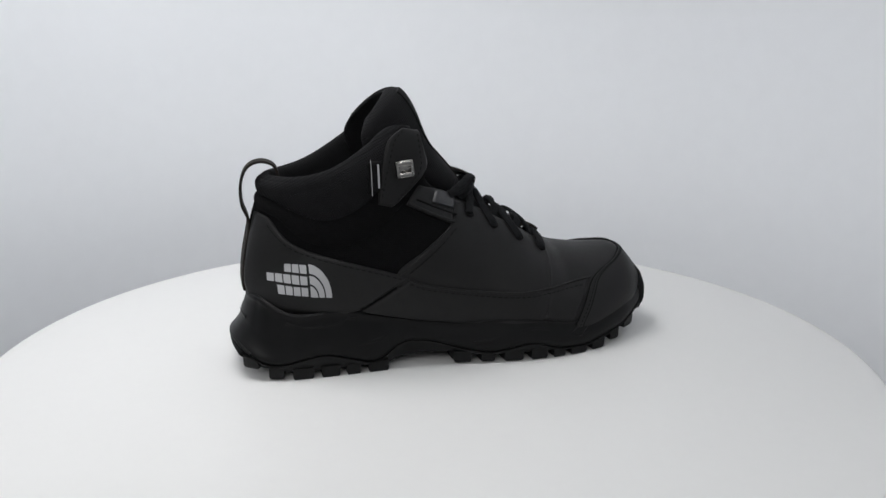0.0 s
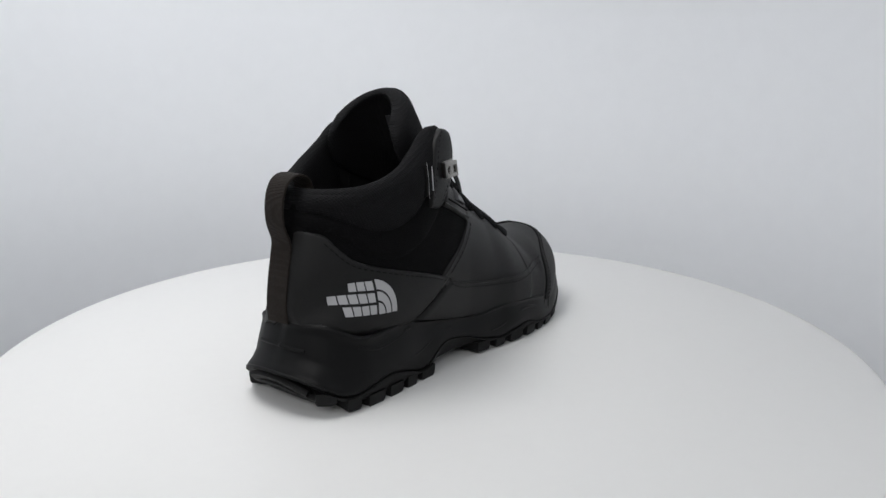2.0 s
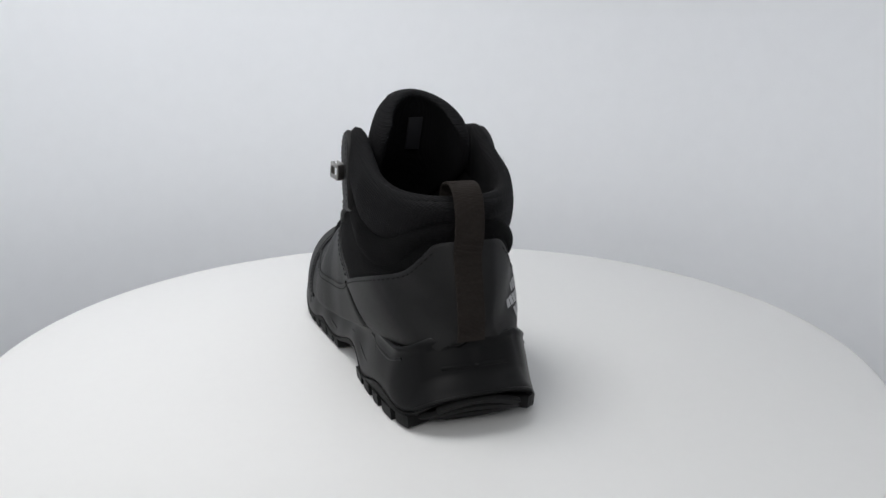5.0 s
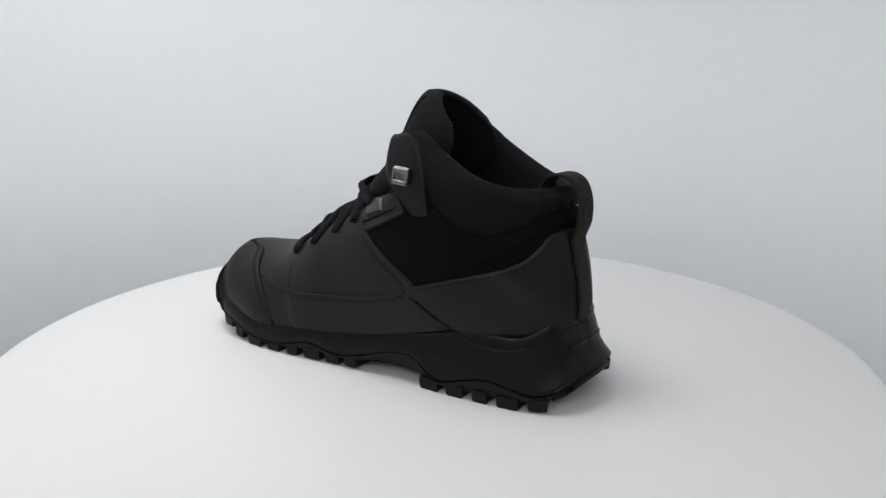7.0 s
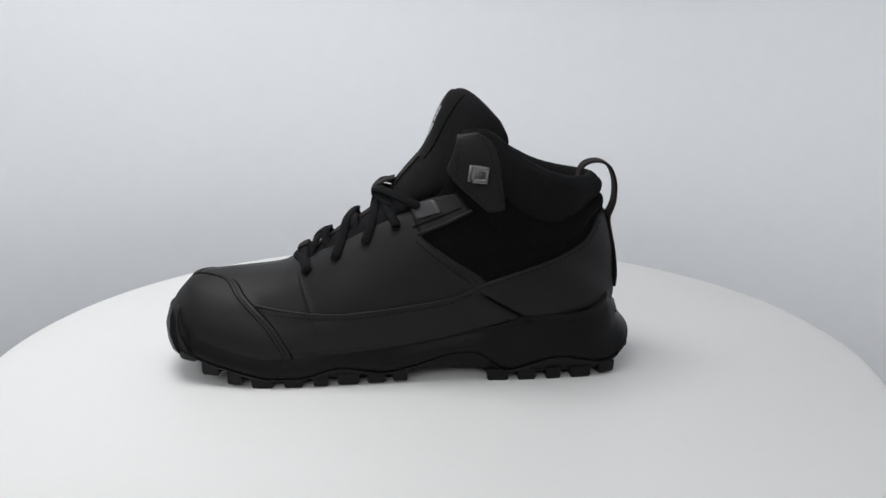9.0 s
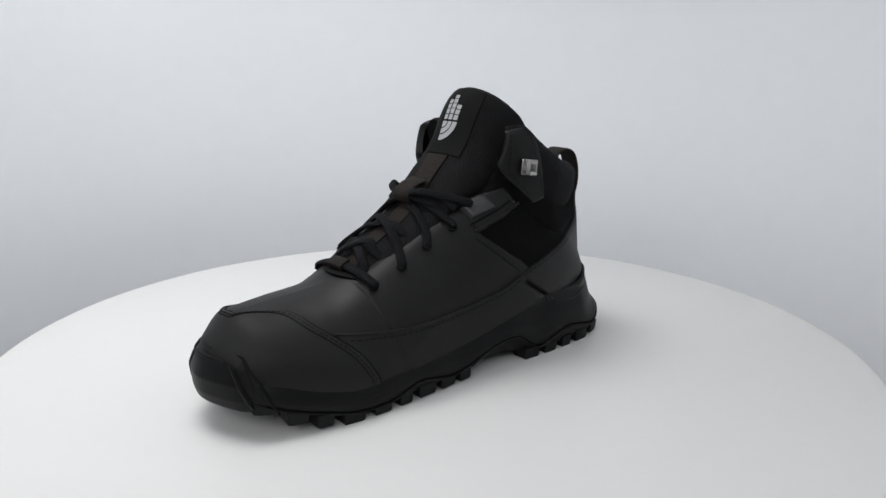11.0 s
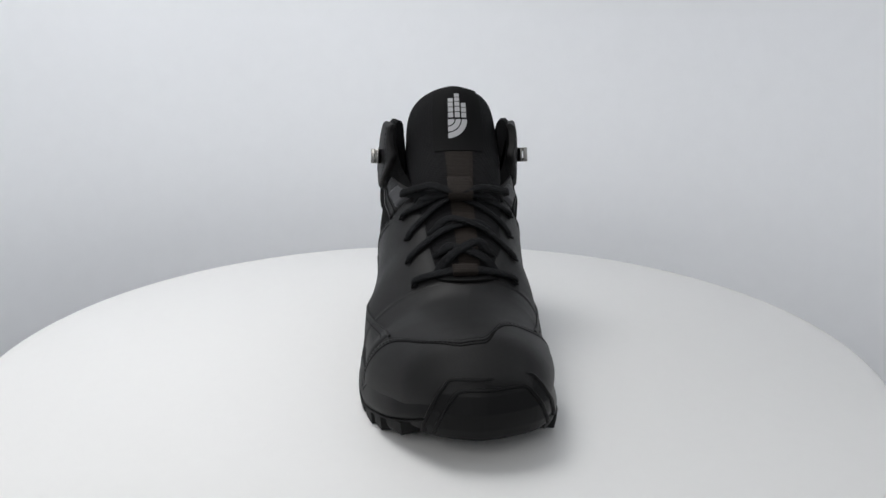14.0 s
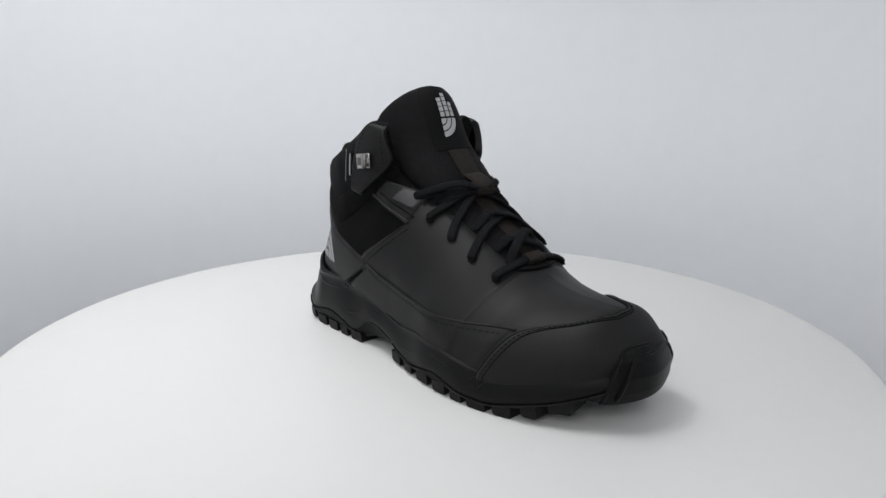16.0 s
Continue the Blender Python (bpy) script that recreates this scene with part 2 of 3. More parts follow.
def strip(name, a, b, side, off, mat, parent, label="", rows=24, rim=1.0, puff=0.0):
    """A panel between two curves a and b of (s, u), raised by off, its edges turned down."""
    t = np.concatenate([[0, 0, 0.5 * rim / 40], np.linspace(rim / 30, 1 - rim / 30, rows), [1 - 0.5 * rim / 40, 1, 1]])
    o = np.concatenate([[-0.6, off * 0.55, off * 0.9], off + puff * np.sin(np.pi * np.linspace(0, 1, rows)) ** 0.7, [off * 0.9, off * 0.55, -0.6]])
    m = a[:, None] * (1 - t[None, :, None]) + b[:, None] * t[None, :, None]
    oo = np.tile(o, (len(a), 1))
    for k, f in ((0, 0.0), (1, 0.75), (-2, 0.75), (-1, 0.0)):
        oo[k] = np.where(f == 0, -0.6, oo[k] * f)
    v = mm(upper(m[..., 0], m[..., 1], side, oo))
    return link(name, v.reshape(-1, 3), grid_faces(len(a), len(t)), mat, parent, label)


def thread_line(name, curve, side, off, parent, long=3.0, gap=1.3, wide=0.6):
    """A row of stitches along a curve of (s, u)."""
    p = upper(curve[:, 0], curve[:, 1], side, off)
    d = np.r_[0, np.cumsum(np.linalg.norm(np.diff(p, axis=0), axis=1))]
    verts, faces = [], []
    s = 0.5
    while s + long < d[-1]:
        q = np.stack([np.interp(np.linspace(s, s + long, 4), d, p[:, i]) for i in range(3)], 1)
        n = q - inner(q)
        n /= np.linalg.norm(n, axis=1)[:, None]
        q = q + n * np.array([-0.45, 0.05, 0.05, -0.45])[:, None]
        v, f = sweep(q, n, wide, wide, 6, 2)
        faces += [[i + len(verts) for i in g] for g in f]
        verts += v
        s += long + gap
    return link(name, mm(np.array(verts)), faces, THREAD, parent)


def tube_line(name, curve, side, off, wide, thick, mat, parent, label=""):
    p = upper(curve[:, 0], curve[:, 1], side, off)
    n = p - inner(p)
    v, f = sweep(p, n, wide, thick, 8, 2)
    return link(name, mm(np.array(v)), f, mat, parent, label)


# ---- sole ----
OUT_INNER = [(-141.5, -2), (-138.5, 18), (-131, 33), (-115, 41.5), (-90, 45), (-60, 46.5), (-30, 46), (0, 46), (30, 47.5), (60, 49.5), (90, 51),
             (115, 50), (140, 45.5), (158, 39), (170, 30.5), (177, 18)]
OUT_OUTER = [(182, 0), (180, -15), (173, -29.5), (160, -41.5), (142, -53), (115, -62.5), (90, -67), (60, -67), (30, -62), (0, -55.5),
             (-30, -51), (-60, -50), (-90, -48.5), (-115, -45), (-132, -36), (-140, -20)]
NO = 220
OUTLINE = spline(OUT_INNER + OUT_OUTER, NO, True)


def eased(x, xs, zs):
    """A profile through the given stations with its corners eased."""
    return sum(w * np.interp(np.asarray(x) + d, xs, zs) for d, w in ((-6, 0.15), (-3, 0.22), (0, 0.26), (3, 0.22), (6, 0.15)))


def sole_top(x):
    return eased(x, [-138, -130, -124, -114, -103, -90, -70, -56, -28, 10, 40, 68, 95, 128, 151, 163, 176, 186],
                     [55, 55, 53.5, 48, 44.5, 44.5, 46.5, 43, 36, 30, 33, 29.5, 25, 28, 34, 39, 41, 41])


def wave(x):
    return eased(x, [-146, -141, -134, -124, -113, -100, -84, -66, -52, -44, -36, -28, -10, 14, 32, 48, 62, 84, 109, 135, 147, 163, 186],
                     [27, 25, 18, 10.5, 9.5, 12.5, 15.5, 11, 6, 8, 16, 20.5, 19, 11, 7, 10, 13, 6, 5.5, 12, 15, 21, 33])


def tread(x):
    return np.interp(x, [-146, -141, -134, -127, -118, -106, -50, -40, -30, -12, 6, 16, 110, 125, 145, 165, 186],
                     [24, 20, 13, 8, 3, 0, 0, 2, 7.5, 9.5, 6.5, 2, 0, 2, 9, 20, 30])


HEEL_F, HEEL_IN = [0, 0.08, 0.2, 0.36, 0.5, 0.75, 1], [0, 0.6, 4.2, 6.8, 7.2, 7.8, 9.0]


def wall_lean(x, y, f):
    """How far the midsole's wall stands in from the outline at a height f: a flared spur at the heel, a toe that rolls in."""
    heel = np.clip((-103 - x) / 30, 0, 1) ** 1.1
    toe = np.clip((x - 150) / 35, 0, 1)
    sides = np.where(np.asarray(y) > 0, -2.5, -1.0) * np.clip((-20 - x) / 50, 0, 1) * f
    return sides - heel * np.interp(f, HEEL_F, HEEL_IN) - 6.0 * toe * f ** 1.5


def outline_at(grow):
    """The sole's outline, moved outward by grow millimetres."""
    t = np.roll(OUTLINE, -1, 0) - np.roll(OUTLINE, 1, 0)
    n = np.stack([t[:, 1], -t[:, 0]], 1) / np.linalg.norm(t, axis=1)[:, None]
    if ((OUTLINE - [20, 0]) * n).sum() < 0:
        n = -n
    return OUTLINE + n * (np.asarray(grow)[..., None] if np.ndim(grow) else grow)


def sole(boot):
    x = OUTLINE[:, 0]
    heel = np.clip((-104 - x) / 33, 0, 1) ** 1.3
    toe = np.clip((x - 150) / 35, 0, 1)
    top, low = sole_top(x), wave(x)
    # sidewall: from the wave line, out over a belly, up to a thin lip against the upper
    levels = [(0.0, -2.5), (0.02, -0.6), (0.05, 0.2), (0.1, 0.4), (0.15, 0.5), (0.2, 0.6), (0.28, 0.5), (0.36, 0.2), (0.42, 0.0), (0.5, -0.4),
              (0.60, -1.0), (0.7, -1.7), (0.78, -2.2), (0.86, -2.6), (0.90, -2.3), (0.95, -1.9),
              (0.985, -2.8), (1.0, -3.6), (0.98, -6.0), (0.8, -12.0)]
    ridge = 0.55 * np.sin(x * 0.16 + 0.5) * np.clip(1 - np.abs(x - 40) / 160, 0, 1)
    verts = []
    for f, g in levels:
        o = outline_at(g + wall_lean(x, OUTLINE[:, 1], f) + ridge * np.sin(np.pi * min(f, 1)))
        verts.append(np.c_[o, low + (top - low) * f])
    v = np.stack(verts, 1)
    wall = link("midsole", mm(v.reshape(-1, 3)), grid_faces(NO, len(levels), True), RUBBER, boot, "sculpted black rubber midsole wall")
    # outsole plate under the wave line
    rings = []
    for f, g in ((1.06, -1.0), (1.0, 0.7), (0.75, 1.2), (0.3, -0.4), (0.0, -2.5)):
        arch = np.clip(1.5 - np.abs(x + 18) / 22, 0, 1)
        o = outline_at(g - 3 * arch * (f < 0.9) - 7 * heel * (1 - min(f, 1)))
        base = tread(x) + 4.5 * (1 - arch) * (1 - 0.7 * np.clip((-108 - x) / 15, 0, 1)) * (1 - 0.6 * toe)
        rings.append(np.c_[o, np.minimum(base, low - 1.5) + (low - np.minimum(base, low - 1.5)) * f])
    o = outline_at(-26)
    rings.append(np.c_[o * [0.97, 0.6], np.minimum(base, low - 1.5)])
    v = np.stack(rings, 1)
    faces = grid_faces(NO, len(rings), True) + [[k * len(rings) + len(rings) - 1 for k in range(NO)]]
    plate = link("outsole", mm(v.reshape(-1, 3)), faces, OUTSOLE, boot, "black rubber outsole with a wavy upper edge")
    lugs(plate)
    heel_steps(plate)
    tread_blocks(plate)
    ribs(wall)
    heel_arch(wall)


def heel_arch(wall):
    """The moulded lip that runs along the spur at the back of the heel, with the ledge above it."""
    o = OUTLINE[OUTLINE[:, 0] < -112]
    o = o[np.argsort(o[:, 1])]

    def back(y, f, off):
        x = np.interp(y, o[:, 1], o[:, 0])
        return (x - (wall_lean(x, y, f) + np.interp(f, [0, 0.2, 0.42, 0.6, 0.78, 0.95], [-0.6, 0.6, 0, -1.0, -2.2, -1.9])) - off, y,
                wave(x) + (sole_top(x) - wave(x)) * f)
    for name, half, f0, wide, thick in (("heel_lip", 36, 0.03, 2.4, 2.2), ("heel_ledge", 20, 0.5, 2.4, 0.9)):
        path = [back(y, f0, 0.2) for y in np.linspace(-half, half, 40)]
        v, f = sweep(path, np.tile([-1, 0, 0.2], (40, 1)), wide, thick, 8, 2)
        link(name, mm(np.array(v)), f, RUBBER, wall)


def heel_steps(plate):
    """Cross bars of the tread that climb the rounded back of the heel."""
    for inset, half, z in ((2.4, 26, 20.5), (6.0, 31, 15.0), (11.5, 34, 9.6), (18.5, 35, 5.0), (27, 34, 2.4)):
        o = outline_at(-inset)
        o = o[(o[:, 0] < -80) & (np.abs(o[:, 1]) < half)]
        o = o[np.argsort(o[:, 1])]
        y = np.linspace(o[0, 1], o[-1, 1], 26)
        rise = np.clip(np.abs(y) / 36, 0, 1) ** 2
        path = np.c_[np.interp(y, o[:, 1], o[:, 0]), y, z - (z - 2.4) * 0.7 * rise]
        v, f = sweep(path, np.tile([-0.75, 0, -0.66], (26, 1)), 5.2, 3.6, 8, 5)
        link("heel_bar", mm(np.array(v)), f, OUTSOLE, plate)


def tread_blocks(plate):
    """The inner tread under heel and ball, seen only between the outer blocks."""
    for lo, hi in (((-122, -28, 5), (-100, 28, 13)), ((-104, -36, 0.6), (-52, 34, 10)), ((18, -46, 0.6), (112, 40, 9)), ((108, -40, 5), (146, 34, 14))):
        v, f = box(lo, hi, 2.5)
        link("tread_block", mm(np.array(v)), f, OUTSOLE, plate)


def lugs(boot):
    """Tread blocks along both edges, each a tapered bevelled block."""
    s = np.r_[0, np.cumsum(np.linalg.norm(np.diff(np.vstack([OUTLINE, OUTLINE[:1]]), axis=0), axis=1))]
    total, k = s[-1], 0
    place = 6.0
    ring = np.vstack([outline_at(0.6), outline_at(0.6)[:1]])
    while place < total - 8:
        px = np.interp(place, s, np.r_[OUTLINE[:, 0], OUTLINE[0, 0]])
        wide = 12.0 + 2.5 * math.sin(k * 2.1)
        if -38 < px < 13 or px < -127 or px > 172:
            place += 8
            continue
        deep = 15.0 + 4 * math.sin(k * 1.3)
        a = np.array([[np.interp(q, s, ring[:, i]) for i in (0, 1)] for q in np.linspace(place, place + wide, 4)])
        mid = a.mean(0)
        inward = np.array([np.clip(mid[0], -105, 140), 0]) - mid
        inward /= np.linalg.norm(inward)
        z0 = tread(a[:, 0])
        z0 = z0 * 0 + z0.min()
        z1 = np.minimum(wave(a[:, 0]) - 0.5, z0 + 8)
        b = a + inward * deep
        squeeze = lambda e, f: e.mean(0) + (e - e.mean(0)) * f
        out_low = squeeze(a, 0.86) + inward * 0.4
        in_low = squeeze(b, 0.8)
        up_o = squeeze(a, 1.0) - inward * 0.6
        verts = np.vstack([np.c_[up_o, z1], np.c_[a, z0 + 1.6], np.c_[out_low, z0], np.c_[in_low, z0], np.c_[b, z0 + 1.6], np.c_[b, z1]])
        faces = grid_faces(6, 4, True) + [[r * 4 for r in range(6)], [r * 4 + 3 for r in range(6)]]
        link("lug", mm(verts), faces, OUTSOLE, boot, smooth=False)
        place += wide + 6.0 + 1.2 * math.sin(k * 0.9)
        k += 1


def wall_point(x, side, f, off):
    """A point of the midsole wall at a place x along it, f from its wave line to its lip."""
    half = OUTLINE[(OUTLINE[:, 1] * side) > 0]
    k = np.argsort(half[:, 0])
    y = np.interp(x, half[k, 0], half[k, 1])
    g = np.interp(f, [0, 0.2, 0.42, 0.6, 0.78, 0.95], [-0.6, 0.6, 0, -1.0, -2.2, -1.9])
    return np.array([x, y + side * (g + off + wall_lean(x, side, f)), wave(x) + (sole_top(x) - wave(x)) * f])


def ribs(boot):
    for side in (-1, 1):
        for path in ([(20, 0.3), (40, 0.45), (62, 0.62), (80, 0.6), (98, 0.42)], [(100, 0.78), (94, 0.6), (90, 0.42)], [(110, 0.75), (104, 0.55), (101, 0.38)],
                     [(-62, 0.86), (-74, 0.7), (-92, 0.68), (-108, 0.8)], [(-66, 0.84), (-72, 0.66), (-76, 0.5)], [(-20, 0.55), (-42, 0.5), (-60, 0.34)]):
            p = np.array([wall_point(x, side, f, 0.1) for x, f in spline(path, 40)]) - [0, side * 0.6, 0]
            n = np.tile([0, side, 0.15], (40, 1))
            v, f = sweep(p, n, 2.4, 1.4, 8, 2)
            link("rib", mm(np.array(v)), f, RUBBER, boot)


def toe_bumper(boot):
    """The rubber guard moulded up over the toe, with a raised rim."""
    def front(y, z, grow):
        """A point of the toe's outline, moved in by the lean of the toe at that height and out by grow."""
        o, q = outline_at(0), outline_at(1)
        k = np.where(o[:, 0] > 118)[0]
        k = k[np.argsort(o[k, 1])]
        x, nx, ny = (np.interp(y, o[k, 1], v) for v in (o[k, 0], q[k, 0] - o[k, 0], q[k, 1] - o[k, 1]))
        move = grow - np.interp(z, [8, 15, 24, 33, 42, 50, 56], [7.5, 3.6, 0.9, 0.5, 3.2, 8.4, 14.0])
        return np.array([x + nx * move, y + ny * move, z])

    def plate(parent, name, grow, half_low, half_top, z_low, z_top, label=""):
        ny, nz = 90, 50
        verts = []
        for j in range(nz):
            t = j / (nz - 1)
            for i in range(ny):
                a = i / (ny - 1) * 2 - 1
                half = half_low + (half_top - half_low) * t ** 1.6
                y = 3.0 + a * half
                z = z_low + (z_top - z_low) * t - 3.0 * t * abs(a) ** 4 - 3.5 * (1 - t) * abs(a) ** 2 * 0
                edge = min(1.0, min(t, 1 - t) * 34) * min(1.0, (1 - abs(a)) * 34)
                verts.append(front(y, z, grow * (edge ** 0.4) - 3.0 * (1 - edge ** 0.5)))
        return link(name, mm(np.array(verts)), grid_faces(nz, ny), RUBBER, parent, label)

    guard = plate(boot, "toe_bumper", 2.2, 37.5, 26, 16, 50.5, "thick black rubber toe bumper")
    plate(guard, "bumper_panel", 3.3, 31, 20.5, 18, 46.0)
    for name, grow, low, half, z_low, z_top in (("bumper_rim", 2.6, 36.5, 25, 18, 49.0), ("bumper_bead", 3.6, 30, 19.5, 20, 44.8)):
        corner = [(-low, z_low), (-0.5 * (low + half), 0.45 * z_low + 0.55 * z_top), (-half - 2, z_top - 5), (-half + 3, z_top - 0.5), (0, z_top),
                  (half - 3, z_top - 0.5), (half + 2, z_top - 5), (0.5 * (low + half), 0.45 * z_low + 0.55 * z_top), (low, z_low)]
        path = np.array([front(3.0 + y, z, grow) for y, z in spline(corner, 70)])
        v, f = sweep(path, np.tile([0.9, 0, 0.35], (70, 1)), 2.0, 1.5, 8, 2.6)
        link(name, mm(np.array(v)), f, RUBBER, guard)


# ---- upper ----
def shell(boot):
    """Two skins that meet over the toe and part at the throat."""
    ns, nu = 150, 56
    ss, uu = np.meshgrid(np.linspace(0, NR - 1.0, ns), np.linspace(0, 1, nu) ** 1.25, indexing="ij")
    verts, faces = [], []
    for side in (-1, 1):
        v = bare(ss, uu, side)
        faces += [[i + len(verts) for i in f] for f in grid_faces(ns, nu)]
        verts += v.reshape(-1, 3).tolist()
    link("upper", mm(np.array(verts)), faces, KNIT, boot, "black knit upper under the leather overlays")


def collar(boot):
    """The padded rim and the lining that goes down inside."""
    top = NR - 1
    u = np.r_[np.linspace(0, 1, 70), np.linspace(1, 0, 70)[1:]]
    side = np.r_[-np.ones(70), np.ones(69)]
    rim = np.array([bare(top, a, b) for a, b in zip(u, side)])
    cen = np.array([-62.0, 0, 0])
    inw = (cen - rim) * [1, 1, 0]
    inw /= np.linalg.norm(inw, axis=1)[:, None]
    prof = [(-1.8, -9.0), (-2.4, -4.0), (-1.0, 0.5), (2.0, 2.6), (5.5, 2.2), (8.2, -0.8), (9.0, -6.0), (9.5, -18.0), (10.0, -40.0), (11.0, -75.0), (22.0, -84.0)]
    fade = np.clip(np.minimum(np.arange(139), 138 - np.arange(139)) / 8.0, 0.8, 1)
    v = np.array([[r + i * a * (f if a > 0 else 1) + np.array([0, 0, max(b, 18 - r[2])]) for a, b in prof] for r, i, f in zip(rim, inw, fade)])
    np_ = len(prof)
    ends = [list(range(np_)), [138 * np_ + k for k in range(np_)]]
    link("collar", mm(v.reshape(-1, 3)), grid_faces(139, np_) + ends, MESH, boot, "padded black collar with a soft lining")
    v, f = box((-115, -34, 24), (60, 34, 34), 6)
    link("insole", mm(np.array(v)), f, LINING, boot)


def eased_line(pts):
    """A dense smooth line whose running number keeps to the stations."""
    p = np.array(pts, float)
    p = np.vstack([2 * p[0] - p[1], p, 2 * p[-1] - p[-2]])
    out = []
    for k in range(1, len(p) - 2):
        t = np.linspace(0, 1, 12, endpoint=False)[:, None]
        a, b, c, d = p[k - 1], p[k], p[k + 1], p[k + 2]
        out.append(0.5 * (2 * b + (c - a) * t + (2 * a - 5 * b + 4 * c - d) * t ** 2 + (3 * b - a - 3 * c + d) * t ** 3))
    return np.vstack(out + [p[-2:-1]])


TONGUE = eased_line([(90, 74), (66, 94), (46, 106), (31, 118), (19, 134), (3, 153), (-6, 172), (-13, 185.5), (-18.5, 192)])
# station, half width, reach of the wings to the back, fall of the edge
TONGUE_FORM = eased_line([(0, 23, 1, 9), (0.15, 26, 3, 11), (0.3, 28, 5, 12), (0.45, 31, 10, 12), (0.6, 35.5, 34, 15), (0.72, 35, 40, 21),
                          (0.84, 33.5, 37, 24), (0.93, 31, 31, 23), (1, 28, 25, 20)])


def tongue_sheet(a, b, depth):
    """A point of the tongue: a across (-1..1), b up (0..1), depth below its front."""
    k = np.linspace(0, 1, len(TONGUE))
    x, z = np.interp(b, k, TONGUE[:, 0]), np.interp(b, k, TONGUE[:, 1])
    half, wing, fall = (np.interp(b, TONGUE_FORM[:, 0], TONGUE_FORM[:, i]) for i in (1, 2, 3))
    y = half * np.sin(a * np.pi / 2 * 0.95) + 1.5
    x2 = x - wing * abs(a) ** np.interp(b, [0.6, 1], [2.4, 1.35])
    z2 = z - fall * abs(a) ** np.interp(b, [0.6, 1], [2.3, 1.75])
    n = np.array([0.8 - 0.5 * abs(a), 0.9 * a, 0.5 - 0.25 * b])
    n /= np.linalg.norm(n)
    return np.array([x2, y, z2]) - n * depth


def tongue(boot):
    na, nb = 41, 60
    verts, faces = [], []
    puff = lambda a, b: 1.8 * math.sin(math.pi * min(max((b - 0.6) / 0.4, 0), 1)) * math.cos(a * 1.5) ** 2
    for depth in (0, 11):
        for j in range(nb):
            for i in range(na):
                a, b = math.sin((i / (na - 1) - 0.5) * math.pi), math.sin(j / (nb - 1) * math.pi / 2)
                edge = max((abs(a) - 0.82) / 0.18, (b - 0.93) / 0.07, 0)
                thin = max(1 - edge ** 2, 0.0) ** 0.5
                d = 5.0 + (depth - 5.0) * thin - (puff(a, b) if depth == 0 else 0)
                verts.append(tongue_sheet(a, b, d))
    g = grid_faces(nb, na)
    faces = g + [[i + na * nb for i in f] for f in g]
    rim = [j * na for j in range(nb)] + [(nb - 1) * na + i for i in range(1, na)] + [j * na + na - 1 for j in range(nb - 2, -1, -1)]
    o = na * nb
    faces += [(rim[k], rim[k + 1], rim[k + 1] + o, rim[k] + o) for k in range(len(rim) - 1)]
    for side in (-1, 1):
        bs = np.linspace(0.3, 0.64, 24)
        rows = []
        for b in bs:
            p = tongue_sheet(side * 0.97, b, 4.5)
            q = upper(*at(-50, np.clip(p[2] - 6, 95, 134)), side, -6.5)
            bend = (p + q) / 2 + np.array([4.0, 0, -4.0])
            rows.append(spline([p, bend, q], 8))
        link("gusset", mm(np.array(rows).reshape(-1, 3)), grid_faces(24, 8), LINING, boot)
    return link("tongue", mm(np.array(verts)), faces, MESH, boot, "padded black ripstop tongue")


def build_boot():
    boot = new("hiking_boot")
    tagged(boot, "black leather mid-height hiking boot with laces on a white turntable", "boot")
    sole(boot)
    toe_bumper(boot)
    shell(boot)
    collar(boot)
    details(boot, tongue(boot))
    return boot


# ---- overlays on the upper ----
CAP_OUTER = [(160, 63), (155, 61.5), (145, 58), (131, 54.5), (119, 50), (111, 42), (99, 23)]
CAP_INNER = [(139, 66.2), (136, 65), (130, 61), (124, 55.5), (116, 49.5), (104, 39), (94, 24)]


def cap_line(side):
    e = np.array([at(x, z) for x, z in spline(CAP_OUTER if side < 0 else CAP_INNER, 40)])
    return e[np.argsort(e[:, 1])]


def cap_s(u, side):
    """The cap's seam: straight across the top, with a peak on the inner side."""
    e, far = cap_line(side), cap_line(-1)
    s = np.interp(u, e[:, 1], e[:, 0])
    return s if side < 0 else s + (far[0, 0] - s) * np.exp(-(np.asarray(u) / 0.035) ** 1.4)


def toe_cap(boot):
    """One leather cap over the toe, from sole to sole."""
    v = np.linspace(-1, 1, 141)
    side, u = np.where(v < 0, -1.0, 1.0), np.abs(v) ** 1.5
    edge = np.where(v < 0, cap_s(u, -1), cap_s(u, 1))
    t = np.r_[0, 0, 0.015, 0.035, np.linspace(0.06, 1, 30)]
    o = np.r_[-0.5, 2.2, 2.7, 2.7, np.full(30, 2.4)]
    s = edge[:, None] * (1 - t) + 0.0 * t
    uu, sd, oo = np.tile(u[:, None], (1, len(t))), np.tile(side[:, None], (1, len(t))), np.tile(o, (len(v), 1))
    p = upper(s, uu, sd, oo)
    cap = link("toe_cap", mm(p.reshape(-1, 3)), grid_faces(len(v), len(t)), LEATHER, boot, "smooth black leather toe cap")
    for sd in (-1, 1):
        k = v <= 0 if sd < 0 else v >= 0
        # dark tube in place of the shade in the seam's groove
        tube_line("seam_shade_tube", np.c_[edge[k] + 0.03, u[k]], sd, 1.5, 1.3, 1.3, THREAD, cap)
    for back in (0.13, 0.25):
        for sd in (-1, 1):
            k = v <= 0 if sd < 0 else v >= 0
            tube_line("stitch_channel", np.c_[edge[k] - back, u[k]], sd, 2.35, 1.0, 0.6, THREAD, cap)
            thread_line("stitching", np.c_[edge[k] - back, u[k]], sd, 2.6, cap, 2.4, 0.8, 0.8)


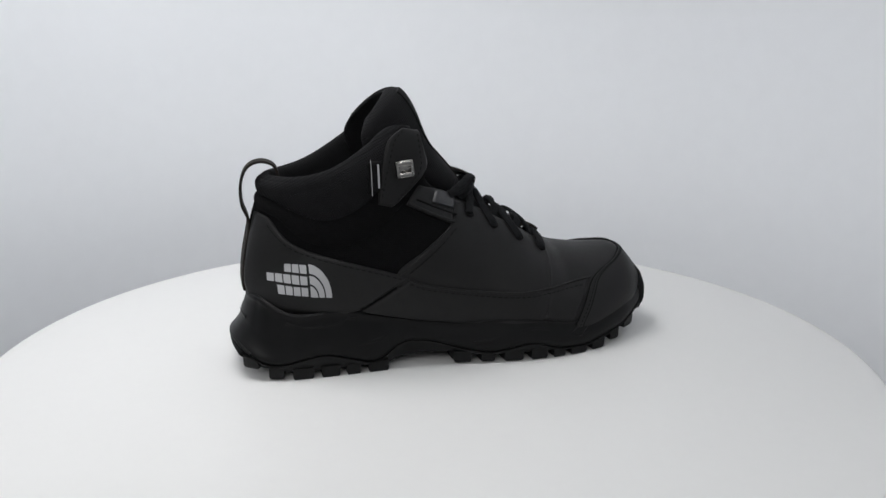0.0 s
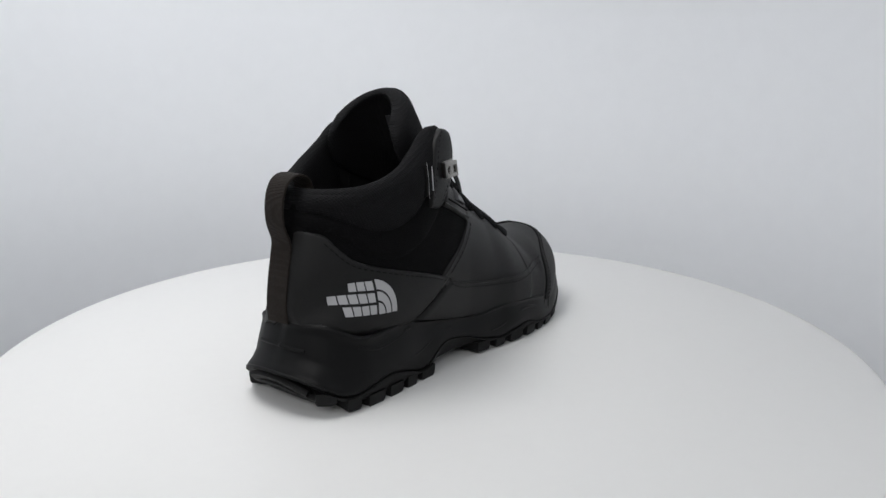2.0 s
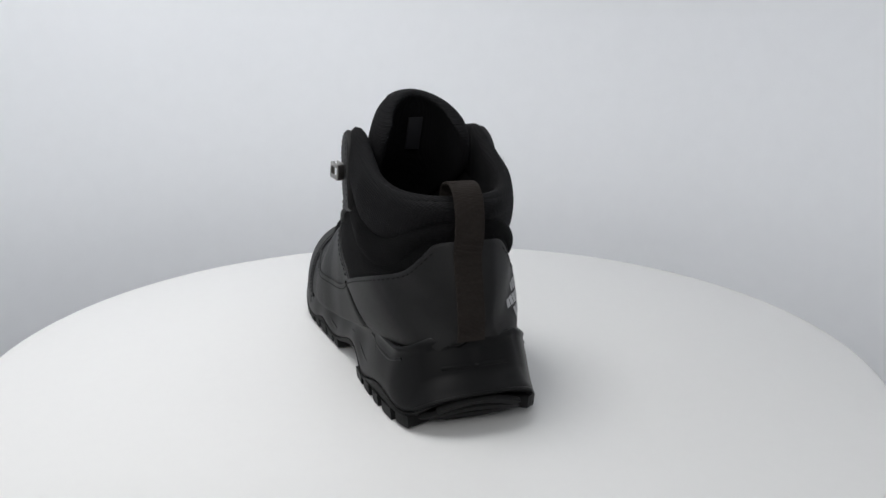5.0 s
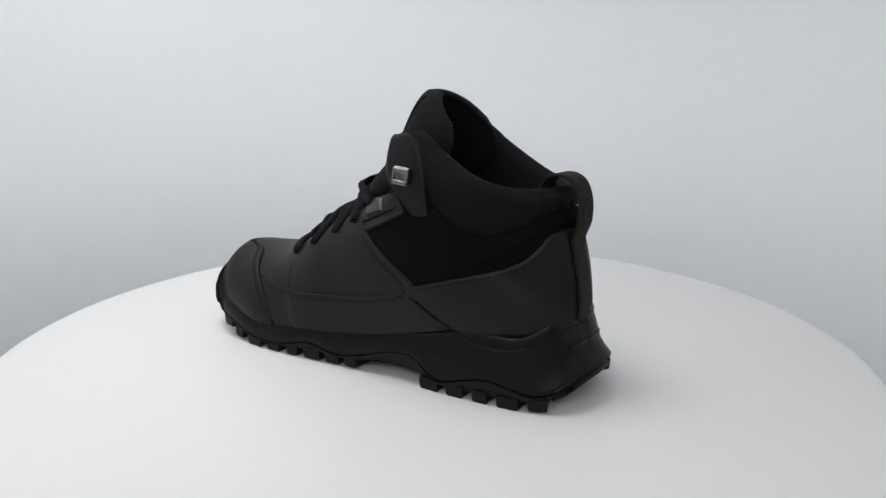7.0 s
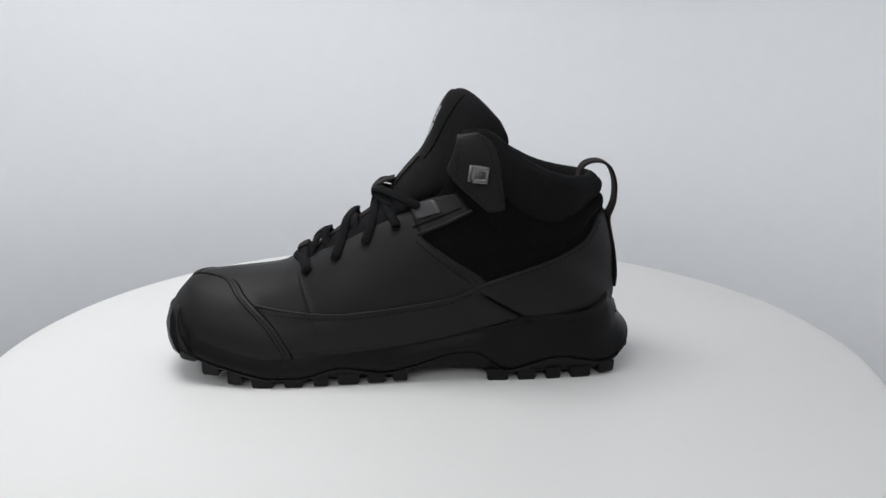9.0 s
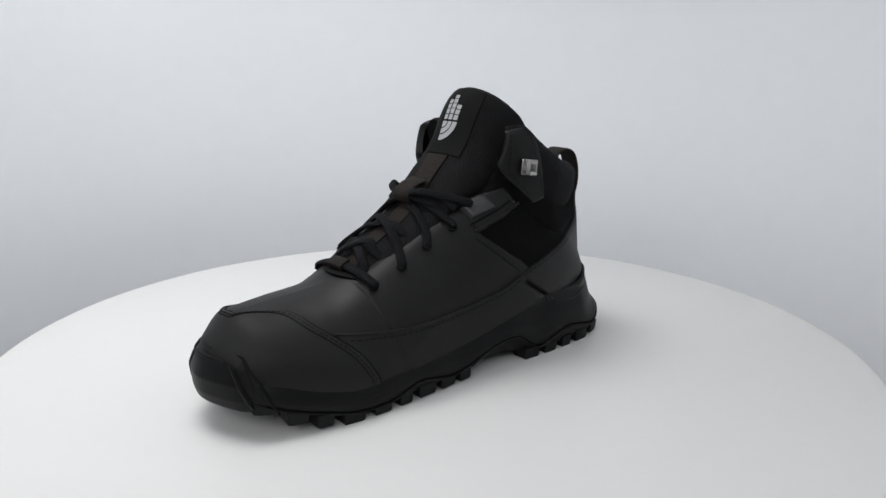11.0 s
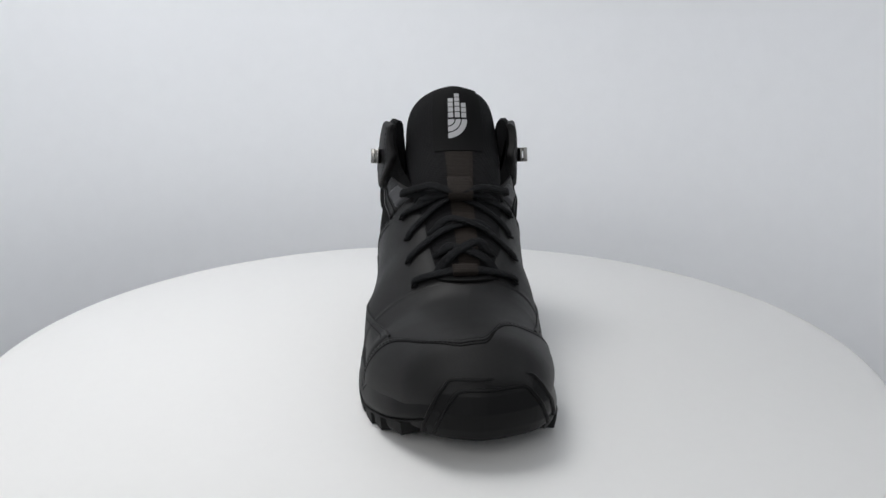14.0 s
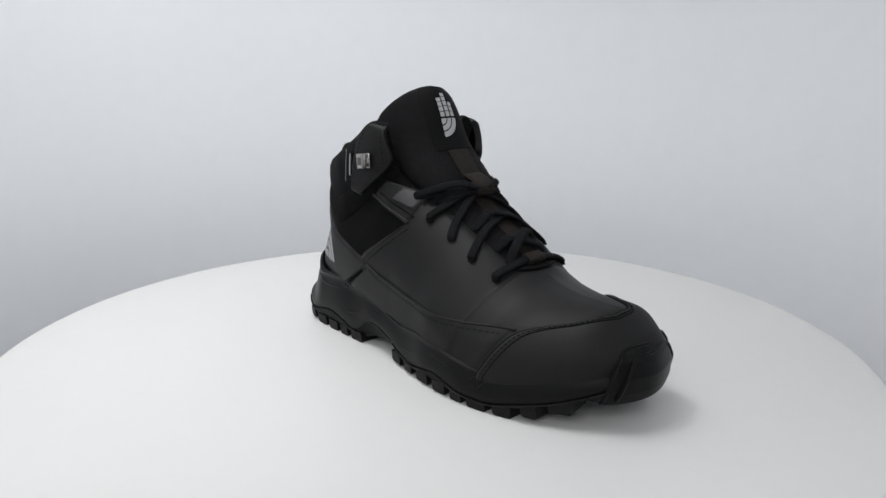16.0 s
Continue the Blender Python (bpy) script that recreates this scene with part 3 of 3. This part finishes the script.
def vamp(boot):
    """The leather of vamp, quarters and eyestays in one piece, from the cap back to the knit windows."""
    n = 40
    u = np.linspace(0, 1, n) ** 1.25
    b = curve_on([(13, 116.5), (8, 100), (-12, 85), (-34, 69), (-30, 50), (-27, 37)], n)
    b[0, 1] = 0
    t = np.r_[np.linspace(0, 0.975, 80), 0.99, 1, 1]
    uu = u[:, None] * (1 - t ** 2) + b[:, 1][:, None] * t ** 2
    uu[0] = 0
    o = np.tile(np.r_[np.full(80, 1.3), 1.1, 0.7, -0.5], (n, 1))
    verts, faces = [], []
    for side in (-1, 1):
        a = cap_s(u, side) - 0.25
        s = a[:, None] * (1 - t) + b[:, 0][:, None] * t
        p = upper(s, uu, side, o)
        # the cut edge of the eyestay: a rounded lip, then the leather's thickness
        open_ = (s[0] > 7.3)[:, None]
        rim = bare(s[0], np.zeros(len(t)), side)
        inward = np.array([0, -side, 0.0])
        lips = [np.where(open_, rim + inward * k + [0, 0, z], p[0]) for k, z in ((0.6, -3.4), (1.3, -1.6), (1.2, 0.3), (0.5, 1.2))]
        p = np.concatenate([np.array(lips), p])
        faces += [[i + len(verts) for i in f] for f in grid_faces(n + 4, len(t))]
        verts += p.reshape(-1, 3).tolist()
    link("vamp", mm(np.array(verts)), faces, LEATHER, boot, "grained black leather vamp and eyestays")


def side_panels(boot, side):
    n = 60
    mud = curve_on([(116, 51), (92, 49), (62, 48.5), (26, 52), (-10, 58.5), (-26, 65)], n)
    low = curve_on([(99, 23), (80, 23), (50, 25), (20, 28), (-20, 35), (-58, 44)], n)
    rand = strip("rand", mud, low, side, 2.0, LEATHER, boot, "smooth black leather side rand")
    tube_line("seam_lip", mud, side, 2.0, 1.7, 1.4, LEATHER, rand)
    thread_line("stitching", curve_on([(108, 47), (92, 46), (62, 45.5), (26, 49), (-10, 55.5), (-26, 62)], n), side, 2.1, rand)
    top = curve_on([(-25, 66), (-46, 73), (-70, 80), (-90, 86), (-101, 91.5), (-108, 99), (-113, 107), (-121, 110)], n)
    low = curve_on([(-59, 45), (-76, 43), (-95, 43), (-112, 43.5), (-120, 44), (-127, 51)], n)
    top[-1, 1] = low[-1, 1] = 1
    counter = strip("heel_counter", top, low, side, 1.8, LEATHER, boot, "black leather heel counter")
    thread_line("stitching", curve_on([(-30, 65), (-46, 70.5), (-70, 77.2), (-90, 83), (-102, 88.5), (-109, 95.5), (-114, 103)], n), side, 1.9, counter)
    thread_line("stitching", curve_on([(-30, 62), (-46, 52), (-60, 46)], 20), side, 1.9, counter)
    # the padded cuff in two rolls
    low = curve_on([(-22, 121), (-38, 106), (-54, 95), (-72, 88.5), (-86, 90.5), (-98, 97), (-108, 107), (-120, 112)], n)
    mid = curve_on([(-20, 146), (-40, 129), (-56, 116), (-72, 108), (-86, 107.5), (-100, 113), (-111, 119), (-118.5, 121)], n)
    top = curve_on([(-19, 163), (-35, 164), (-47, 155), (-60, 147), (-75, 142), (-90, 138.5), (-104, 136), (-114.8, 134.5)], n)
    for c in (low, mid, top):
        c[-1, 1] = 1
    strip("lower_cuff", low, mid, side, 0.8, KNIT, boot, "padded black knit ankle cuff", puff=2.0)
    strip("upper_cuff", mid, top, side, 0.8, MESH, boot, "padded black ripstop collar band", puff=3.2)
    # hook tab
    front = curve_on([(-18, 164), (-14, 150), (-12.6, 138), (-24, 125), (-37, 113.5)], 30)
    back = curve_on([(-26, 166), (-37, 158), (-42, 145), (-44.5, 130), (-46, 115.5)], 30)
    tab = strip("hook_tab", front, back, side, 5.0, LEATHER, boot, "black leather tab with a lace hook")
    thread_line("stitching", np.r_[front[2:-2] * 0.85 + back[2:-2] * 0.15], side, 4.95, tab, 2.4, 1.3)
    thread_line("stitching", np.r_[front[2:-2] * 0.15 + back[2:-2] * 0.85], side, 4.95, tab, 2.4, 1.3)
    hook(tab, side)
    # leather frame above the knit window, with the grey webbing loop in it
    a, b = curve_on([(16, 115), (2, 121), (-16, 127)], 24), curve_on([(8.5, 98.5), (-8, 106.5), (-26, 115)], 24)
    base = strip("window_frame", a, b, side, 1.7, LEATHER, boot, "black leather frame round the lace webbing", rows=14)
    tube_line("piping", curve_on([(9.5, 100), (-8, 107.5), (-25, 116)], 24), side, 2.0, 2.2, 1.3, LEATHER, base)
    tube_line("piping", curve_on([(12, 104), (-4, 111), (-18, 117.5)], 24), side, 2.0, 1.3, 1.0, THREAD, base)
    a, b = curve_on([(14.5, 115), (-4, 121.5)], 14), curve_on([(11, 107.5), (-8, 115)], 14)
    strip("webbing_loop", a, b, side, 3.6, GREY, base, "dark grey glossy lace webbing", rows=10)
    window = curve_on([(7, 97.5), (-10, 84.5), (-31, 69)], 30)
    thread_line("stitching", curve_on([(11, 96), (-7, 82), (-27, 67.5)], 30), side, 1.6, boot)
    tube_line("window_trim", window, side, 0.9, 1.6, 1.4, LEATHER, boot)
    return counter


def hook(boot, side):
    """A bent steel lace hook on its tab."""
    c, u = at(-28, 140)
    p = upper(c, u, side, 5.2)
    frame_bits = [((-5.8, 0, -5.2), (5.8, 1.2, 5.2)), ((-5.5, 1.0, -5.2), (-3.6, 6.0, 5.2)), ((-5.5, 4.6, 2.4), (5.0, 6.0, 5.2)), ((-5.5, 4.6, -5.2), (5.0, 6.0, -2.4)),
                  ((3.6, 3.0, -5.2), (5.0, 6.0, 5.2))]
    verts, faces = [], []
    for lo, hi in frame_bits:
        v, f = box(lo, hi, 0.45)
        faces += [[i + len(verts) for i in g] for g in f]
        verts += [tuple(q) for q in v]
    m = Matrix.Rotation(radians(14 * side), 3, "Z") @ Matrix.Rotation(radians(-8), 3, "Y")
    out = []
    for v in verts:
        q = m @ Vector((v[0] , v[1] * side, v[2]))
        out.append(np.array(q) + p)
    link("lace_hook", mm(np.array(out)), faces, STEEL, boot, "shiny bent steel lace hook")


def ring(name, centre, normal, up, a, b, thick, mat, parent):
    """A rounded slot ring."""
    n = np.array(normal) / np.linalg.norm(normal)
    e = np.cross(up, n)
    e /= np.linalg.norm(e)
    f = np.cross(n, e)
    t = np.linspace(0, 2 * np.pi, 21)
    path = np.array([centre + e * a * np.cos(q) + f * b * np.sin(q) for q in t])
    v, fc = sweep(path, np.tile(n, (21, 1)), thick, thick, 6, 2)
    return link(name, mm(np.array(v)), fc, mat, parent)


EYELETS = [(82, 73), (62.5, 83), (42.5, 93.5), (23, 103.5)]


def laces(boot):
    eye = {}
    for side in (-1, 1):
        for k, (x, z) in enumerate(EYELETS):
            s, u = at(x, z)
            p = upper(s, u, side, 1.6)
            n = p - inner(p)
            ring("eyelet", p, n, (0.5, 0, 0.9), 3.6, 2.6, 1.3, THREAD, boot)
            eye[side, k] = (p, n / np.linalg.norm(n))

    def ride(x):
        """Height of the tongue's middle under the laces."""
        return np.interp(x, [22, 31, 46, 66, 90], [131, 119, 107.5, 97, 79])

    def edge_at(x):
        """Height and half gap of the eyestay's edge."""
        return np.interp(x, [10, 25, 45, 66, 86], [118, 110, 99, 88, 77]), np.interp(x, [10, 25, 45, 66, 86], [26, 24, 23, 21, 17])

    def cord(pts, nn, n=64, wide=6.4):
        v, f = sweep(spline(pts, n), spline(nn, n), wide, 3.0, 12, 2.3)
        link("lace", mm(np.array(v)), f, CORD, boot)

    L, R = -1, 1
    up = np.array([0.45, 0, 0.9])
    # the bar: out of the lowest hole on each side, lying across the end of the throat
    (a, na), (b, nb) = eye[L, 0], eye[R, 0]
    cord([a - na * 2.5, a + na * 2.0, (85.5, -20, 80.5), (86.5, 0, 83.5), (85.5, 20, 80.5), b + nb * 2.0, b - nb * 2.5],
         [na, na, na * 0.5 + up, up, nb * 0.5 + up, nb, nb])
    # the crossings: out of a hole, over the middle, in under the other eyestay
    for k in range(3):
        for s in (L, R):
            a, na = eye[s, k]
            xb = EYELETS[k + 1][0] + 1
            lift = 4.8 if s == (L if k % 2 == 0 else R) else 2.0
            x1, x2 = EYELETS[k][0] - 3, 0.4 * EYELETS[k][0] + 0.6 * xb
            z1, g1 = edge_at(x1)
            z2, g2 = edge_at(x2)
            peak, foot = EYELETS[k][0] - 11, EYELETS[k][0] - 6
            if k == 0:
                start = [np.array([82, s * 21.0, 74]), np.array([79, s * 12.0, ride(79) + 1.0])]
                nn = [up, up]
            else:
                start = [a - na * 2.5, a + na * 1.2, np.array([x1, s * (g1 + 2.5), z1 + 3.2]), np.array([foot, s * 11.0, ride(foot) + lift * 0.7 - 1])]
                nn = [na, na, na * 0.5 + up, up]
            pts = start + [np.array([peak, -s * 7.0, ride(peak) + lift - 0.8]), np.array([x2, -s * (g2 - 5.0), z2 + 6.0]),
                           np.array([xb, -s * (g2 + 3), z2 - 3.5])]
            cord(pts, nn + [up, up, up])
    # over the top: through the tongue's loop and back to the webbing
    for s in (L, R):
        a, na = eye[s, 3]
        t = np.array([30.0, -s * 5.0, 124.0])
        w = upper(*at(9, 116), -s, 3.5)
        nw = (w - inner(w)) / np.linalg.norm(w - inner(w))
        pts = [a - na * 2.5, a + na * 1.8, np.array([29, s * 25.0, 114]), np.array([33, s * 11.0, 121]), t + [3.0, 0, -1 + s], np.array([25, -s * 22.0, 120]), w + nw * 1.5, w - nw * 2]
        nn = [na, na, [0.5, s * 0.4, 0.7], [0.6, 0, 0.7], [0.6, 0, 0.7], [0.5, -s * 0.4, 0.7], nw, nw]
        cord(pts, nn, 70, 6.0)
        pts = [w - nw * 2, w + nw * 2.5, np.array([30, -s * 20.0, 126 + s]), np.array([37, -s * 8.0, 125]), np.array([36, s * 8.0, 122]), np.array([27, s * 24.0, 117]), np.array([8, s * 29.0, 109])]
        nn = [nw, nw, [0.5, -s * 0.3, 0.8], [0.6, 0, 0.7], [0.6, 0, 0.7], [0.4, s * 0.5, 0.7], [0.2, s * 0.8, 0.4]]
        cord(pts, nn, 60, 5.6)
    # a webbing sleeve round the bar, and the stitched end of the throat under it
    path = spline([(87, -9, 83.2), (87.3, -4, 83.6), (87.3, 2, 83.6), (87, 6, 83.3)], 14)
    v, f = sweep(path, np.tile([0.45, 0, 0.9], (14, 1)), 8.4, 4.8, 12, 4)
    link("lace_keeper", mm(np.array(v)), f, WEBBING, boot, "brown-black webbing lace keeper")
    path = spline([(84, -19.5, 77.4), (89.5, -13, 78.3), (92.5, -3, 78.5), (91.5, 8, 78.5), (86, 18.5, 77.6)], 40)
    v, f = sweep(path, np.tile([0.35, 0, 0.93], (40, 1)), 4.2, 2.4, 10, 3)
    tab = link("throat_tab", mm(np.array(v)), f, PATCH, boot, "stitched leather edge at the end of the throat")
    for k in range(2, 37, 2):
        v, f = sweep(path[k:k + 2] + [0.4, 0, 1.1], np.tile([0.35, 0, 0.93], (2, 1)), 0.8, 0.6, 6, 2)
        link("stitch", mm(np.array(v)), f, THREAD, tab)


def tongue_trim(boot):
    """Patch, webbing strap with its loop, print and the label behind."""
    def sheet(name, a0, a1, b0, b1, off, mat, label="", n=24, m=16):
        verts = []
        o = [-1.0, off * 0.7] + [off] * (m - 4) + [off * 0.7, -1.0]
        bs = [b0, b0] + list(np.linspace(b0, b1, m - 4)) + [b1, b1]
        aa = [a0, a0] + list(np.linspace(a0, a1, n - 4)) + [a1, a1]
        oa = [-1.0, off * 0.7] + [off] * (n - 4) + [off * 0.7, -1.0]
        for j in range(m):
            for i in range(n):
                puff = 1.8 * math.sin(math.pi * min(max((bs[j] - 0.6) / 0.4, 0), 1)) * math.cos(aa[i] * 1.5) ** 2
                verts.append(tongue_sheet(aa[i], bs[j], -min(o[j], oa[i]) - puff))
        return link(name, mm(np.array(verts)), grid_faces(m, n), mat, boot, label)

    sheet("tongue_patch", -0.3, 0.36, 0.59, 0.955, 0.9, PATCH, "smooth black patch with a silver print")
    sheet("tongue_strap", -0.16, 0.2, 0.40, 0.585, 1.3, WEBBING, "ribbed brown-black webbing strap")
    sheet("tongue_strap", -0.16, 0.2, 0.05, 0.40, 0.8, WEBBING)
    sheet("tongue_gore", -0.95, -0.55, 0.42, 0.47, 1.2, LINING)
    sheet("tongue_gore", 0.55, 0.95, 0.42, 0.47, 1.2, LINING)
    path = spline([(24, 1, 131.5), (32, 1, 129), (39, 1, 124), (38, 1, 119), (33, 1, 117)], 24)
    v, f = sweep(path, np.gradient(path, axis=0)[:, [2, 1, 0]] * [1, 0, -1], 17, 1.6, 10, 5)
    link("tongue_loop", mm(np.array(v)), f, WEBBING, boot, "brown-black webbing loop holding the laces")
    # the print: a quartered dome and three plain bars, running up the tongue
    def spot(x, y):
        """x along the print, y across it, both 0..1."""
        a, b = 0.15 - 0.25 * y, 0.64 + 0.23 * x
        puff = 1.8 * math.sin(math.pi * min(max((b - 0.6) / 0.4, 0), 1)) * math.cos(a * 1.5) ** 2
        return tongue_sheet(a, b, -1.1 - puff)
    emblem(boot, lambda x, y: spot(1 - x, 1 - y))
    v, f = box((-12.0, -7, 150), (-10.5, 3, 172), 0.4)
    v = np.array(v)
    v[:, 0] -= (v[:, 2] - 150) * 0.45
    link("care_label", mm(v), f, GREY, boot, "small grey label inside the tongue")


def emblem(boot, spot):
    """Plain bars beside a dome of three arcs; spot maps 0..1 squares onto the surface."""
    for x0, y0, count in ((0.28, 0.70, 3), (0.0, 0.36, 5), (0.15, 0.02, 4)):
        step = (0.635 - x0) / count
        verts, faces = [], []
        for i in range(count):
            g = [spot(x, y) for x in np.linspace(x0 + i * step, x0 + (i + 0.86) * step, 5) for y in np.linspace(y0, y0 + 0.26, 5)]
            faces += [[q + len(verts) for q in f] for f in grid_faces(5, 5)]
            verts += g
        link("print_bar", mm(np.array(verts)), faces, SILVER, boot, "silver-grey printed bar")
    for r0, r1 in ((0.72, 1.0), (0.40, 0.66), (0.02, 0.34)):
        g = [spot(0.655 + 0.345 * r * math.cos(q), r * math.sin(q)) for q in np.linspace(0, math.pi / 2, 18) for r in np.linspace(r0, r1, 4)]
        link("print_arc", mm(np.array(g)), grid_faces(18, 4), SILVER, boot, "silver-grey printed arc")


def heel_trim(boot, counter):
    path = spline([(-102, 3, 128), (-104, 3, 137), (-109, 3, 141.2), (-117, 3, 141.8), (-124, 3, 137.5), (-128, 3, 127), (-128, 3, 114),
                   (-124.5, 2.5, 103), (-125.5, 2.5, 94), (-128.6, 2.5, 80), (-130.7, 2.5, 64), (-130.2, 2.5, 53.5)], 80)
    t = np.gradient(path, axis=0)
    v, f = sweep(path, np.c_[-t[:, 2], 0 * t[:, 1], t[:, 0]], 17, 2.0, 12, 6)
    v = [p + [0.1 * (p[1] - 4) * min(max((p[2] - 95) / 15, 0), 1), 0, 0] for p in v]
    link("heel_loop", mm(np.array(v)), f, WEBBING, boot, "ribbed brown-black webbing pull loop")
    # print on the outer side of the heel
    def spot(x, y):
        return upper(*at(-115.5 + 38.5 * x, 56.5 + 21.5 * y + 1.5 * (0.5 - x)), -1, 2.25)
    emblem(counter, spot)
    # woven side tag with a plain bar and a line
    a, b = curve_on([(-43, 147), (-43, 124)], 16), curve_on([(-52, 146), (-52, 123)], 16)
    tag = strip("side_tag", a, b, -1, 5.0, PATCH, boot, "narrow black woven tag", rows=8)
    for x0, x1, lo, hi in ((-46.2, -45.0, 128, 143), (-50.4, -50.0, 123.5, 145.5)):
        g = [upper(*at(x, z), -1, 5.4) for x in np.linspace(x0, x1, 3) for z in np.linspace(lo, hi, 12)]
        link("print_bar", mm(np.array(g)), grid_faces(3, 12), SILVER, tag)


def details(boot, tongue_part):
    toe_cap(boot)
    vamp(boot)
    counters = {}
    for side in (-1, 1):
        counters[side] = side_panels(boot, side)
    laces(boot)
    tongue_trim(tongue_part)
    heel_trim(boot, counters[-1])


setting()
disc = turntable()
boot = build_boot()


def motions():
    times = [0.5 * k for k in range(33)]
    walk(boot, [(t, pose(0, 0, 0, 0, 0, 18.0 + 18.277 * t)) for t in times])
    walk(disc, [(t, pose(0.0013, 0.0111, 0, 0, 0, 18.277 * t)) for t in times])


motions()
